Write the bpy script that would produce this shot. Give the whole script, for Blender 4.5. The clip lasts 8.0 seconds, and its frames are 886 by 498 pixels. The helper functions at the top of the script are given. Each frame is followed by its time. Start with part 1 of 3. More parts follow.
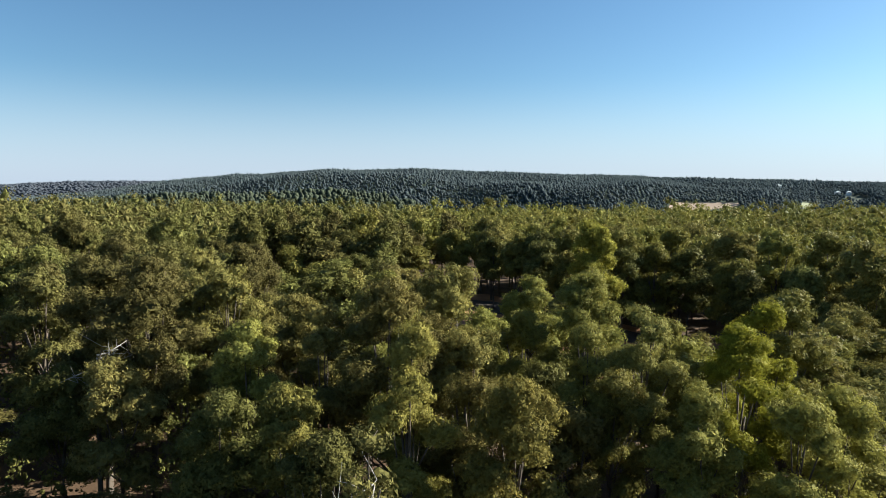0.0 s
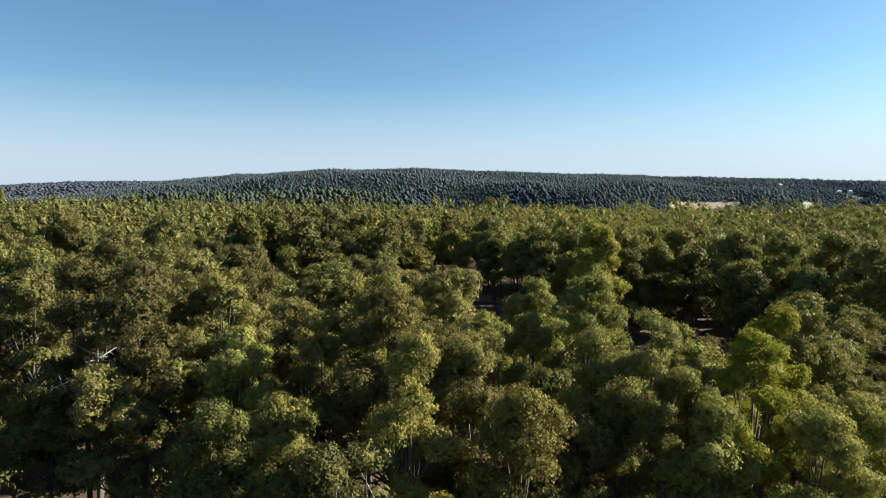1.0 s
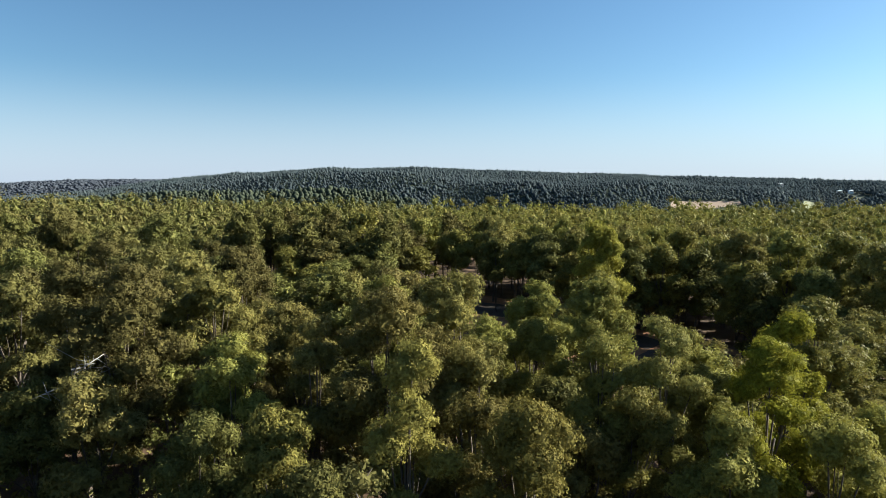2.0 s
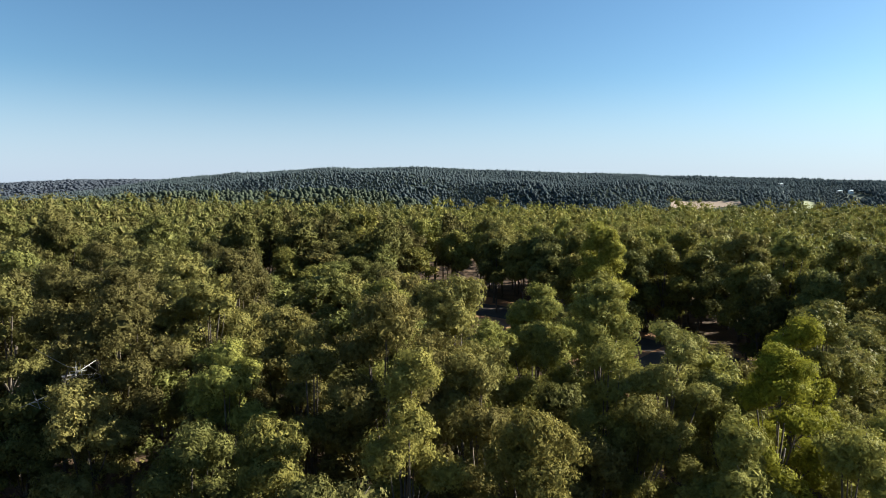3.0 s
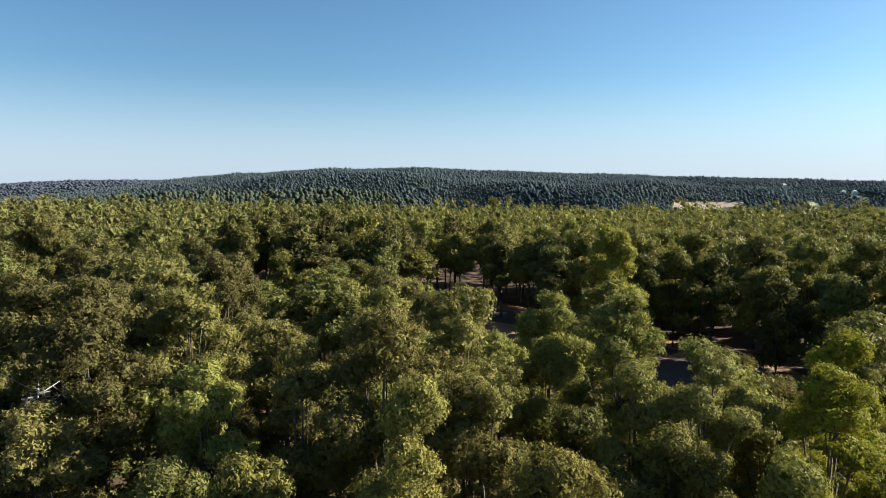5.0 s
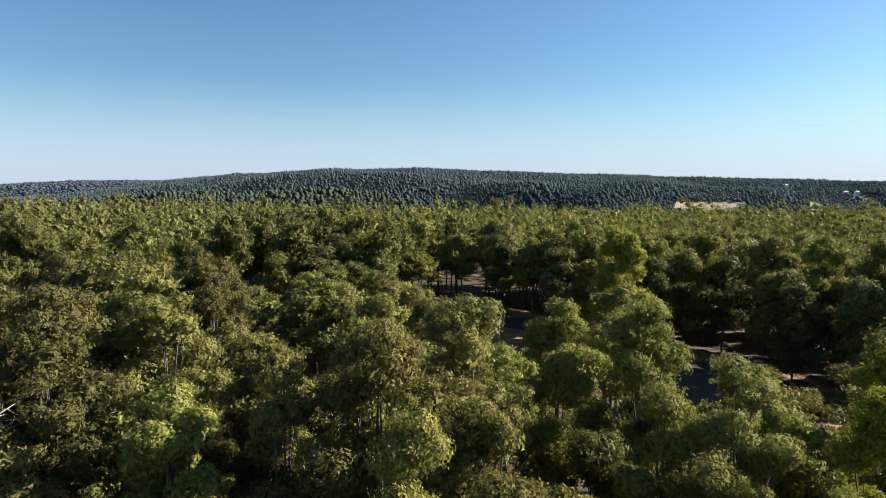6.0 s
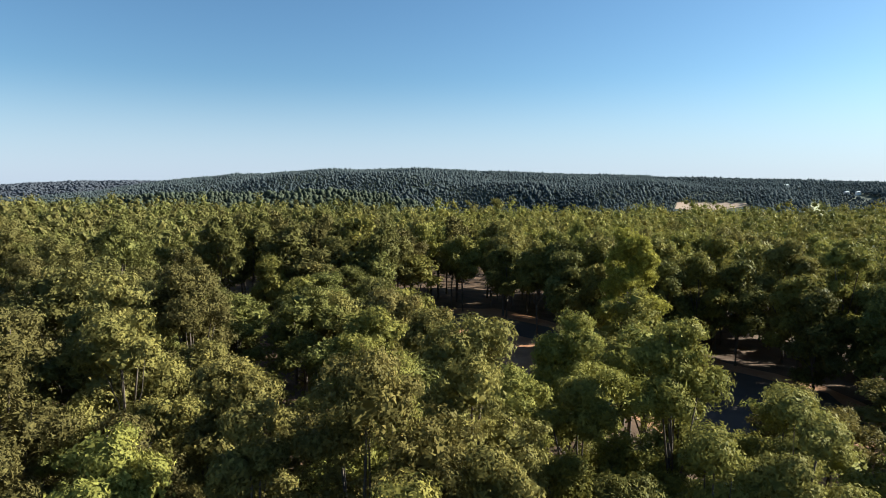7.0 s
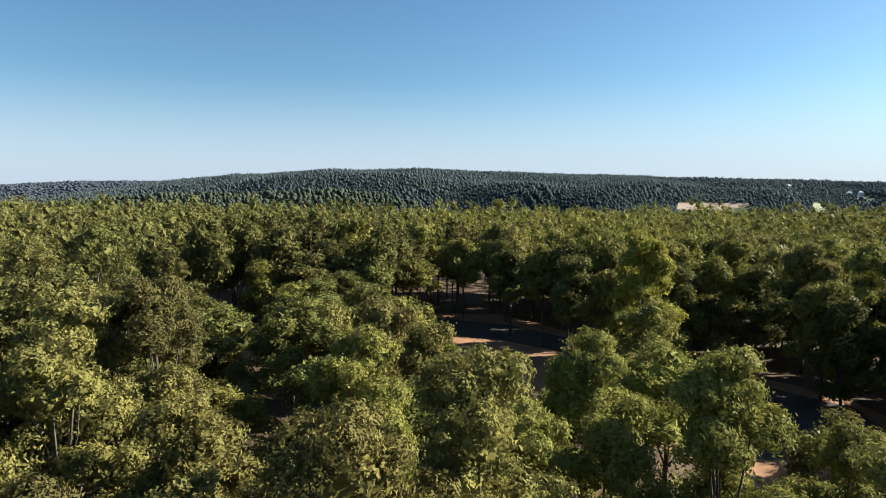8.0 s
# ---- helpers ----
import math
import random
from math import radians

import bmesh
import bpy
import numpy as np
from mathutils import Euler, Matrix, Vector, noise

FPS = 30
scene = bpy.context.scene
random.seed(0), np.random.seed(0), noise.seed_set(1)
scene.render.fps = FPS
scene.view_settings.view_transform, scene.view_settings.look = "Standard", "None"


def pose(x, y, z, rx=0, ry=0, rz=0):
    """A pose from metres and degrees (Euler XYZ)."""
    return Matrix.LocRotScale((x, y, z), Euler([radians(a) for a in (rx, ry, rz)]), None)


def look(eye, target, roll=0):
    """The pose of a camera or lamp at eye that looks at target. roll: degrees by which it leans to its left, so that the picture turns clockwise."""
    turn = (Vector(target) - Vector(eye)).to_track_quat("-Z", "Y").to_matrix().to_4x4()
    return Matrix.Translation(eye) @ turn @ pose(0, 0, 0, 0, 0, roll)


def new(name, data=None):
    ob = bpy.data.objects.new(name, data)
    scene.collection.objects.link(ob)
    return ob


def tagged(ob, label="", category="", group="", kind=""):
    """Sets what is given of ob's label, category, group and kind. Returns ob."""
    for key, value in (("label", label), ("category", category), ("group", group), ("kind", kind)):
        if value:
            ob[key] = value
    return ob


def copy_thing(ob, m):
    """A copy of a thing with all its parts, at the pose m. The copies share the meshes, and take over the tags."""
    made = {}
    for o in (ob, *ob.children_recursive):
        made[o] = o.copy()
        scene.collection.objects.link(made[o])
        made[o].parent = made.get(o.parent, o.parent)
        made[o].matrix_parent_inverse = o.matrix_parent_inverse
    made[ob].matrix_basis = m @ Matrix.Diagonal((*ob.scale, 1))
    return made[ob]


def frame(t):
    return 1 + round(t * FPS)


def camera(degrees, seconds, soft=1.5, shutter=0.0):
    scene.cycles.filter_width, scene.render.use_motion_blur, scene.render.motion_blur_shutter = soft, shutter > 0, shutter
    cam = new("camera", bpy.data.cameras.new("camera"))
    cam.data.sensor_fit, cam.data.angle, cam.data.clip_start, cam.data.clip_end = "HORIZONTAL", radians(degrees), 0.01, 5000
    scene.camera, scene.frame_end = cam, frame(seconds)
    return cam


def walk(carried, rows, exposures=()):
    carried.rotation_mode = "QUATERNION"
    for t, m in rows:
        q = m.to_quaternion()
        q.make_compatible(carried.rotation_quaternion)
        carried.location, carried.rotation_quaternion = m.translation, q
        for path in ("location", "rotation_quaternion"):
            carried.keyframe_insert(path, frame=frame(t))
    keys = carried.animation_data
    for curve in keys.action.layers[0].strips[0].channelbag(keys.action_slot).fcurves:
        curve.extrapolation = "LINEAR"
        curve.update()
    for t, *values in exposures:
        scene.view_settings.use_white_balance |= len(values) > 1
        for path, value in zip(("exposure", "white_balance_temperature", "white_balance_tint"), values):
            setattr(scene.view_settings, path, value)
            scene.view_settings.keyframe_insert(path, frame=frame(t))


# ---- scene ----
cam = camera(70.0, 8.0, soft=0.9)
EXPOSURE, KELVIN, TINT = 1.80, 5300, 9
PATH = [
    (0, (0.671, -0.033, 27.834), (0.675, 1.957, 27.632), -0.00),
    (0.5, (0.628, 0.763, 27.849), (0.632, 2.753, 27.647), -0.00),
    (1, (0.607, 1.724, 27.860), (0.609, 3.714, 27.657), -0.10),
    (1.5, (0.562, 2.730, 27.925), (0.564, 4.718, 27.719), -0.00),
    (3, (0.484, 4.732, 28.138), (0.487, 6.722, 27.931), -0.00),
    (3.5, (0.420, 5.337, 28.188), (0.422, 7.327, 27.982), -0.00),
    (4, (0.338, 6.349, 28.150), (0.339, 8.338, 27.944), -0.00),
    (4.5, (0.283, 7.654, 28.122), (0.283, 9.644, 27.916), -0.00),
    (6, (0.174, 13.615, 27.965), (0.170, 15.605, 27.761), -0.00),
    (6.5, (0.107, 16.121, 27.941), (0.103, 18.111, 27.737), -0.00),
    (7, (0.068, 19.104, 27.964), (0.065, 21.094, 27.761), -0.00),
    (7.5, (0.069, 22.215, 27.971), (0.065, 24.204, 27.768), -0.00),
    (8, (0.079, 25.267, 27.959), (0.075, 27.256, 27.757), -0.00),
]
walk(cam, [(t, look(eye, target, roll)) for t, eye, target, roll in PATH], exposures=[(0, EXPOSURE, KELVIN, TINT), (8, EXPOSURE, KELVIN, TINT)])

# ---- daylight ----
SUN_AZIMUTH, SUN_ELEVATION = radians(74), radians(25)   # azimuth from the flight direction towards the right
world = bpy.data.worlds.new("daylight")
scene.world = world
world.use_nodes = True
nodes, links = world.node_tree.nodes, world.node_tree.links
sky = nodes.new("ShaderNodeTexSky")
sky.sky_type = "NISHITA"
sky.sun_disc = False
sky.sun_elevation, sky.sun_rotation = SUN_ELEVATION, SUN_AZIMUTH
sky.altitude, sky.air_density, sky.dust_density, sky.ozone_density = 300, 1.0, 0.6, 1.5
nodes["Background"].inputs["Strength"].default_value = 0.0331
# a thin pale haze that whitens the sky all round towards the horizon
where, split, height = nodes.new("ShaderNodeTexCoord"), nodes.new("ShaderNodeSeparateXYZ"), nodes.new("ShaderNodeMapRange")
height.interpolation_type = "SMOOTHSTEP"
for socket, value in (("From Min", 0.0), ("From Max", 0.17), ("To Min", 0.72), ("To Max", 0.0)):
    height.inputs[socket].default_value = value
haze = nodes.new("ShaderNodeMixRGB")
haze.inputs["Color2"].default_value = (6.3, 6.45, 6.7, 1)
links.new(where.outputs["Generated"], split.inputs[0])
links.new(split.outputs["Z"], height.inputs["Value"])
links.new(height.outputs[0], haze.inputs["Fac"])
clean = nodes.new("ShaderNodeMixRGB")       # clear country air, a little cyan
clean.blend_type = "MULTIPLY"
clean.inputs["Fac"].default_value, clean.inputs["Color2"].default_value = 1.0, (0.92, 1.03, 0.985, 1)
links.new(sky.outputs["Color"], clean.inputs["Color1"])
links.new(clean.outputs[0], haze.inputs["Color1"])
links.new(haze.outputs[0], nodes["Background"].inputs["Color"])
sun = new("sun", bpy.data.lights.new("sun", "SUN"))
sun.data.energy, sun.data.angle, sun.data.color = 5.0, radians(0.55), (1.0, 0.87, 0.62)
to_sun = Vector((math.sin(SUN_AZIMUTH) * math.cos(SUN_ELEVATION), math.cos(SUN_AZIMUTH) * math.cos(SUN_ELEVATION), math.sin(SUN_ELEVATION)))
sun.matrix_world = look(to_sun * 400, (0, 0, 0))


# ---- materials ----
def material(name):
    m = bpy.data.materials.new(name)
    m.use_nodes = True
    return m, m.node_tree.nodes, m.node_tree.links, m.node_tree.nodes["Principled BSDF"]


def ramp(n, stops):
    r = n.new("ShaderNodeValToRGB")
    e = r.color_ramp.elements
    e[0].position, e[0].color = stops[0][0], (*stops[0][1], 1)
    e[1].position, e[1].color = stops[-1][0], (*stops[-1][1], 1)
    for p, c in stops[1:-1]:
        e.new(p).color = (*c, 1)
    return r


def leaf_material(name, dark, mid, light, glow=0.20, spread=0.20, gloss=0.015):
    """Foliage: each leaf spray has its own shade, each tree its own cast, and light passes through."""
    m, n, l, b = material(name)
    geo, info = n.new("ShaderNodeNewGeometry"), n.new("ShaderNodeObjectInfo")
    r = ramp(n, [(0, dark), (0.5, mid), (1, light)])
    coord, big = n.new("ShaderNodeNewGeometry"), n.new("ShaderNodeTexNoise")
    big.inputs["Scale"].default_value, big.inputs["Detail"].default_value = 0.55, 3
    l.new(coord.outputs["Position"], big.inputs["Vector"])
    mix = n.new("ShaderNodeMath")
    mix.operation = "MULTIPLY_ADD"
    mix.inputs[1].default_value, mix.inputs[2].default_value = 0.34, 0.10
    l.new(geo.outputs["Random Per Island"], mix.inputs[0])
    add = n.new("ShaderNodeMath")
    add.operation = "MULTIPLY_ADD"
    add.inputs[1].default_value = 0.5
    l.new(big.outputs["Fac"], add.inputs[0])
    l.new(mix.outputs[0], add.inputs[2])
    l.new(add.outputs[0], r.inputs["Fac"])
    hue = n.new("ShaderNodeHueSaturation")
    sway = n.new("ShaderNodeMapRange")
    sway.inputs["To Min"].default_value, sway.inputs["To Max"].default_value = 0.5 - 0.012 * spread / 0.25, 0.5 + 0.012 * spread / 0.25
    l.new(info.outputs["Random"], sway.inputs["Value"])
    l.new(sway.outputs[0], hue.inputs["Hue"])
    val = n.new("ShaderNodeMapRange")
    val.inputs["To Min"].default_value, val.inputs["To Max"].default_value = 1 - spread, 1 + spread
    l.new(info.outputs["Random"], val.inputs["Value"])
    l.new(val.outputs[0], hue.inputs["Value"])
    l.new(r.outputs["Color"], hue.inputs["Color"])
    l.new(hue.outputs["Color"], b.inputs["Base Color"])
    b.inputs["Roughness"].default_value = 0.5
    b.inputs["Specular IOR Level"].default_value = gloss
    t, s = n.new("ShaderNodeBsdfTranslucent"), n.new("ShaderNodeMixShader")
    s.inputs["Fac"].default_value = glow
    through_leaf = n.new("ShaderNodeHueSaturation")
    through_leaf.inputs["Value"].default_value, through_leaf.inputs["Saturation"].default_value = 1.3, 1.0
    l.new(hue.outputs["Color"], through_leaf.inputs["Color"])
    l.new(through_leaf.outputs["Color"], t.inputs["Color"])
    l.new(b.outputs["BSDF"], s.inputs[1])
    l.new(t.outputs["BSDF"], s.inputs[2])
    l.new(s.outputs[0], n["Material Output"].inputs["Surface"])
    return m


def rough_material(name, stops, scale, fine, bump=0.3, rough=0.9, distance=0.05):
    """Earth, bark and stone: a coarse and a fine noise, with relief."""
    m, n, l, b = material(name)
    pos = n.new("ShaderNodeNewGeometry")
    a, c = n.new("ShaderNodeTexNoise"), n.new("ShaderNodeTexNoise")
    a.inputs["Scale"].default_value, a.inputs["Detail"].default_value = scale, 6
    c.inputs["Scale"].default_value, c.inputs["Detail"].default_value = fine, 8
    for q in (a, c):
        l.new(pos.outputs["Position"], q.inputs["Vector"])
    add = n.new("ShaderNodeMath")
    add.operation = "MULTIPLY_ADD"
    add.inputs[1].default_value = 0.6
    half = n.new("ShaderNodeMath")
    half.operation = "MULTIPLY"
    half.inputs[1].default_value = 0.4
    l.new(c.outputs["Fac"], half.inputs[0])
    l.new(a.outputs["Fac"], add.inputs[0])
    l.new(half.outputs[0], add.inputs[2])
    r = ramp(n, stops)
    l.new(add.outputs[0], r.inputs["Fac"])
    l.new(r.outputs["Color"], b.inputs["Base Color"])
    bp = n.new("ShaderNodeBump")
    bp.inputs["Strength"].default_value, bp.inputs["Distance"].default_value = bump, distance
    l.new(add.outputs[0], bp.inputs["Height"])
    l.new(bp.outputs["Normal"], b.inputs["Normal"])
    b.inputs["Roughness"].default_value = rough
    b.inputs["Specular IOR Level"].default_value = 0.2
    return m


LEAF = {
    "olive": leaf_material("olive_leaves", (0.0658, 0.0610, 0.0228), (0.1645, 0.1464, 0.0421), (0.2829, 0.2308, 0.0575)),
    "green": leaf_material("green_leaves", (0.0634, 0.0645, 0.0199), (0.1659, 0.1554, 0.0380), (0.2915, 0.2436, 0.0491)),
    "yellow": leaf_material("yellow_green_leaves", (0.088, 0.094, 0.013), (0.232, 0.232, 0.022), (0.43, 0.41, 0.042), 0.28),
    "grey": leaf_material("grey_green_leaves", (0.0461, 0.0420, 0.0165), (0.1104, 0.0977, 0.0314), (0.1726, 0.1469, 0.0439)),
    "deep": leaf_material("deep_green_leaves", (0.0461, 0.0456, 0.0170), (0.1115, 0.1085, 0.0314), (0.2198, 0.1985, 0.0515)),
    "lime": leaf_material("lime_green_leaves", (0.0777, 0.0793, 0.0184), (0.2245, 0.2102, 0.0347), (0.4644, 0.4093, 0.0659), 0.3),
    "gold": leaf_material("golden_green_leaves", (0.0815, 0.0746, 0.0227), (0.2014, 0.1797, 0.0428), (0.3173, 0.2713, 0.0558)),
    "rust": leaf_material("rusty_green_leaves", (0.0706, 0.0642, 0.0245), (0.1765, 0.1530, 0.0481), (0.2813, 0.2206, 0.0594)),
}
# the hill's leaves: haze of distance painted in as blue-grey
FAR_LEAF = leaf_material("hazed_hill_leaves", (0.058, 0.072, 0.078), (0.080, 0.097, 0.100), (0.104, 0.122, 0.118), 0.30, 0.05, 0.0)
DULL_LEAF = leaf_material("dull_green_leaves", (0.03, 0.037, 0.026), (0.06, 0.07, 0.048), (0.10, 0.11, 0.072), 0.15, 0.05, 0.0)
# the farther range: the same painted haze, bluer still
RANGE_LEAF = leaf_material("hazed_range_leaves", (0.062, 0.070, 0.086), (0.072, 0.080, 0.096), (0.082, 0.090, 0.104), 0.12, 0.05, 0.0)
BARK = rough_material("grey_brown_bark", [(0.25, (0.035, 0.028, 0.022)), (0.55, (0.10, 0.08, 0.062)), (0.8, (0.22, 0.185, 0.15))], 1.2, 14, 0.6)
DEAD = rough_material("bleached_dead_wood", [(0.3, (0.18, 0.16, 0.145)), (0.7, (0.40, 0.37, 0.34))], 2, 20, 0.4)
EARTH = rough_material("leaf_littered_earth", [(0.25, (0.030, 0.020, 0.013)), (0.5, (0.085, 0.052, 0.030)), (0.75, (0.17, 0.105, 0.062))], 0.25, 6, 0.5)
SCRUB = rough_material("dark_scrubby_undergrowth", [(0.25, (0.022, 0.030, 0.018)), (0.5, (0.040, 0.052, 0.032)), (0.8, (0.065, 0.075, 0.045))], 0.05, 0.6, 0.5)
# ground under the range, with the haze painted into its colour too
HAZY = rough_material("hazed_range_scrub", [(0.3, (0.062, 0.070, 0.086)), (0.7, (0.078, 0.086, 0.102))], 0.01, 0.1, 0.2)
DIRT = rough_material("orange_gravelly_dirt", [(0.25, (0.15, 0.075, 0.04)), (0.5, (0.27, 0.14, 0.07)), (0.75, (0.40, 0.23, 0.13))], 0.3, 7, 0.4)
ASPHALT = rough_material("weathered_grey_asphalt", [(0.25, (0.046, 0.036, 0.028)), (0.75, (0.080, 0.063, 0.050))], 0.4, 30, 0.2, 0.85, 0.02)
STRAW = rough_material("dry_pale_grass", [(0.25, (0.26, 0.185, 0.13)), (0.75, (0.38, 0.285, 0.21))], 0.03, 0.8, 0.3)
MEADOW = rough_material("pale_green_pasture", [(0.25, (0.17, 0.18, 0.09)), (0.75, (0.33, 0.33, 0.19))], 0.03, 0.8, 0.3)
WALL = rough_material("off_white_plaster", [(0.3, (0.62, 0.60, 0.56)), (0.7, (0.78, 0.76, 0.72))], 0.5, 5, 0.1)
TIN = rough_material("light_grey_tin_roof", [(0.3, (0.55, 0.56, 0.58)), (0.7, (0.7, 0.71, 0.72))], 0.5, 5, 0.1, 0.45)


# ---- the lie of the land ----
def step(a, b, v):
    s = np.clip((v - a) / (b - a), 0, 1)
    return s * s * (3 - 2 * s)


# the skyline of the hill, of the range behind it and of the wooded spur before it, by the bearing x / y
RIDGE_U = (-1.2, -0.62, -0.55, -0.50, -0.43, -0.396, -0.334, -0.271, -0.20, -0.129, -0.044, 0.014, 0.104, 0.193, 0.282, 0.371, 0.48, 0.56, 0.72, 1.2)
RIDGE_Z = (-40, -16, -4, 9, 26, 31, 39, 45, 51, 54, 57, 54, 47, 43, 39, 34, 30, 27, 20, 10)
RANGE_U = (-1.2, -0.70, -0.64, -0.58, -0.52, -0.45, -0.38, -0.25, 0.0)
RANGE_Z = (10, 22, 30, 38, 40, 40, 36, 20, -20)
SPUR_U = (-1.0, -0.62, -0.54, -0.46, -0.38, -0.28, -0.20, -0.14, -0.09, -0.05, -0.01, 0.04)
SPUR_Z = (-16, -8, 0, 5, 6, 5, 10, 10, 4, -4, -16, -46)


def terrain(x, y):
    """Height of the bare ground: a cross slope by the clearing, a wooded flat, a valley and the hill behind it."""
    x, y = np.asarray(x, float), np.asarray(y, float)
    u = x / np.maximum(y, 40.0)
    z = -0.06 * np.clip(x, -70, 80) * (1 - step(160, 320, y)) * step(-20, 60, y)
    left = step(0.05, -0.35, u)
    flat = 12.0 - 5.0 * left
    z = z - flat * step(230, 600, y)
    valley = 0.35 + 0.65 * step(-0.12, 0.04, u)
    z = z - 36.0 * valley * step(640, 920, y)
    low = -flat - 36.0 * valley
    spur = step(640, 810, y) * (1 - step(840, 1010, y))
    z = z + np.maximum(np.interp(u, SPUR_U, SPUR_Z) - z, 0) * spur
    crest = np.interp(u, RIDGE_U, RIDGE_Z) + 4.0
    begin = 980 + 190 * step(0.34, -0.10, u)           # the flank faces forward and to the west
    climb = 0.76 * step(begin, begin + 350 - 120 * step(0.36, 0.22, u), y) + 0.24 * step(1290, 1660, y)
    z = z + (crest - low) * climb - 60.0 * step(1700, 2200, y)
    z = z + (np.interp(u, RANGE_U, RANGE_Z) + 60.0 - crest) * step(2300, 3000, y) * step(-0.05, -0.30, u)
    folds = 5.0 * np.sin(x / 96.0 + y / 150.0 + 1.0) + 3.0 * np.sin(x / 41.0 - y / 90.0)
    roll = 1.0 * np.sin(x / 47.0 + 0.6) * np.cos(y / 61.0) + folds * step(1010, 1150, y) * (1 - step(1420, 1620, y))
    return z + roll * step(120, 400, y)


def mesh_object(name, verts, faces, mat, parent=None, smooth=False):
    me = bpy.data.meshes.new(name)
    me.from_pydata(verts, [], faces)
    me.materials.append(mat)
    if smooth:
        me.polygons.foreach_set("use_smooth", [True] * len(me.polygons))
    ob = new(name, me)
    ob.parent = parent
    return ob


def sheet(name, xs, ys, lift, mat):
    """A draped sheet over the land, between the given lines of x and y."""
    gx, gy = np.meshgrid(xs, ys)
    gz = terrain(gx, gy) + lift
    verts = np.stack([gx, gy, gz], -1).reshape(-1, 3).tolist()
    w = len(xs)
    faces = [(j * w + i, j * w + i + 1, (j + 1) * w + i + 1, (j + 1) * w + i) for j in range(len(ys) - 1) for i in range(w - 1)]
    return mesh_object(name, verts, faces, mat, smooth=True)


side = np.concatenate([np.linspace(-4800, -1300, 12), np.linspace(-1200, -160, 30), np.linspace(-150, 150, 61), np.linspace(160, 1200, 30), np.linspace(1300, 4800, 12)])
ahead = np.concatenate([np.linspace(-4800, -400, 10), np.linspace(-300, -50, 10), np.linspace(-40, 200, 61), np.linspace(210, 1700, 80), np.linspace(1750, 4900, 36)])
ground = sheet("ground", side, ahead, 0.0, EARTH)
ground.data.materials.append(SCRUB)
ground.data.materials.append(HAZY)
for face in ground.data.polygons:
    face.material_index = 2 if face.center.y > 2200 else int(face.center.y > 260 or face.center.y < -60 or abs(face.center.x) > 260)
tagged(ground, "brown leaf-littered forest earth under the trees", "ground", kind="structure")


def patch(name, outline, lift, mat, label, category, rough=0.8, fine=1.5):
    """A flat patch draped on the land, with an uneven edge."""
    bm = bmesh.new()
    ring = []
    for (ax, ay), (bx, by) in zip(outline, outline[1:] + outline[:1]):
        count = max(2, int(math.hypot(bx - ax, by - ay) / fine))
        for k in range(count):
            px, py = ax + (bx - ax) * k / count, ay + (by - ay) * k / count
            wob = noise.noise_vector(Vector((px * 0.35, py * 0.35, 3.0))) * rough
            ring.append(bm.verts.new((px + wob.x, py + wob.y, 0)))
    face = bm.faces.new(ring)
    if face.normal.z < 0:
        face.normal_flip()
    bmesh.ops.triangulate(bm, faces=[face])
    for _ in range(3):
        bmesh.ops.subdivide_edges(bm, edges=[e for e in bm.edges if e.calc_length() > 6], cuts=1)
        bmesh.ops.triangulate(bm, faces=bm.faces[:])
    for v in bm.verts:
        v.co.z = float(terrain(v.co.x, v.co.y)) + lift
    me = bpy.data.meshes.new(name)
    bm.to_mesh(me)
    bm.free()
    me.materials.append(mat)
    return tagged(new(name, me), label, category, kind="structure")


CLEARING = [(-5, 132), (6, 124), (13, 112), (23, 99), (28, 87), (32, 81), (39, 80), (52, 88), (61, 99), (60, 116), (46, 130), (29, 146), (13, 164), (-5, 160)]
GLADE = [(-40, 114), (-31, 111), (-28, 121), (-37, 126)]
patch("dirt", CLEARING, 0.05, DIRT, "orange gravelly dirt of a clearing among the trees", "dirt")
patch("dirt", GLADE, 0.05, DIRT, "small sunlit patch of bare orange dirt between trees", "dirt")
patch("car_park", [(30, 92), (54, 93), (58, 112), (47, 122), (38, 116), (29, 104)], 0.09, ASPHALT, "grey asphalt area in tree shade, edged by orange dirt", "asphalt", 0.3)
patch("road", [(-4, 143), (12, 139), (27, 129), (38, 116.5), (44, 123), (31, 139), (14, 153), (-4, 156)], 0.12, ASPHALT, "narrow grey asphalt road through the clearing", "road", 0.3)


def inside(px, py, outline):
    hit = False
    for (ax, ay), (bx, by) in zip(outline, outline[1:] + outline[:1]):
        if (ay > py) != (by > py) and px < (bx - ax) * (py - ay) / (by - ay) + ax:
            hit = not hit
    return hit


# ---- trees ----
def ball(rounds):
    """A unit ball of triangles, and the corner numbers of each triangle."""
    bm = bmesh.new()
    bmesh.ops.create_icosphere(bm, subdivisions=rounds, radius=1.0)
    verts = np.array([v.co[:] for v in bm.verts])
    faces = np.array([[v.index for v in f.verts] for f in bm.faces])
    bm.free()
    return verts, faces


COARSE, FINE = ball(1), ball(2)
EIGHT = np.array([(1, 0, 0), (0, 1, 0), (-1, 0, 0), (0, -1, 0), (0, 0, 1), (0, 0, -1)], float), np.array([(0, 1, 4), (1, 2, 4), (2, 3, 4), (3, 0, 4), (1, 0, 5), (2, 1, 5), (3, 2, 5), (0, 3, 5)])


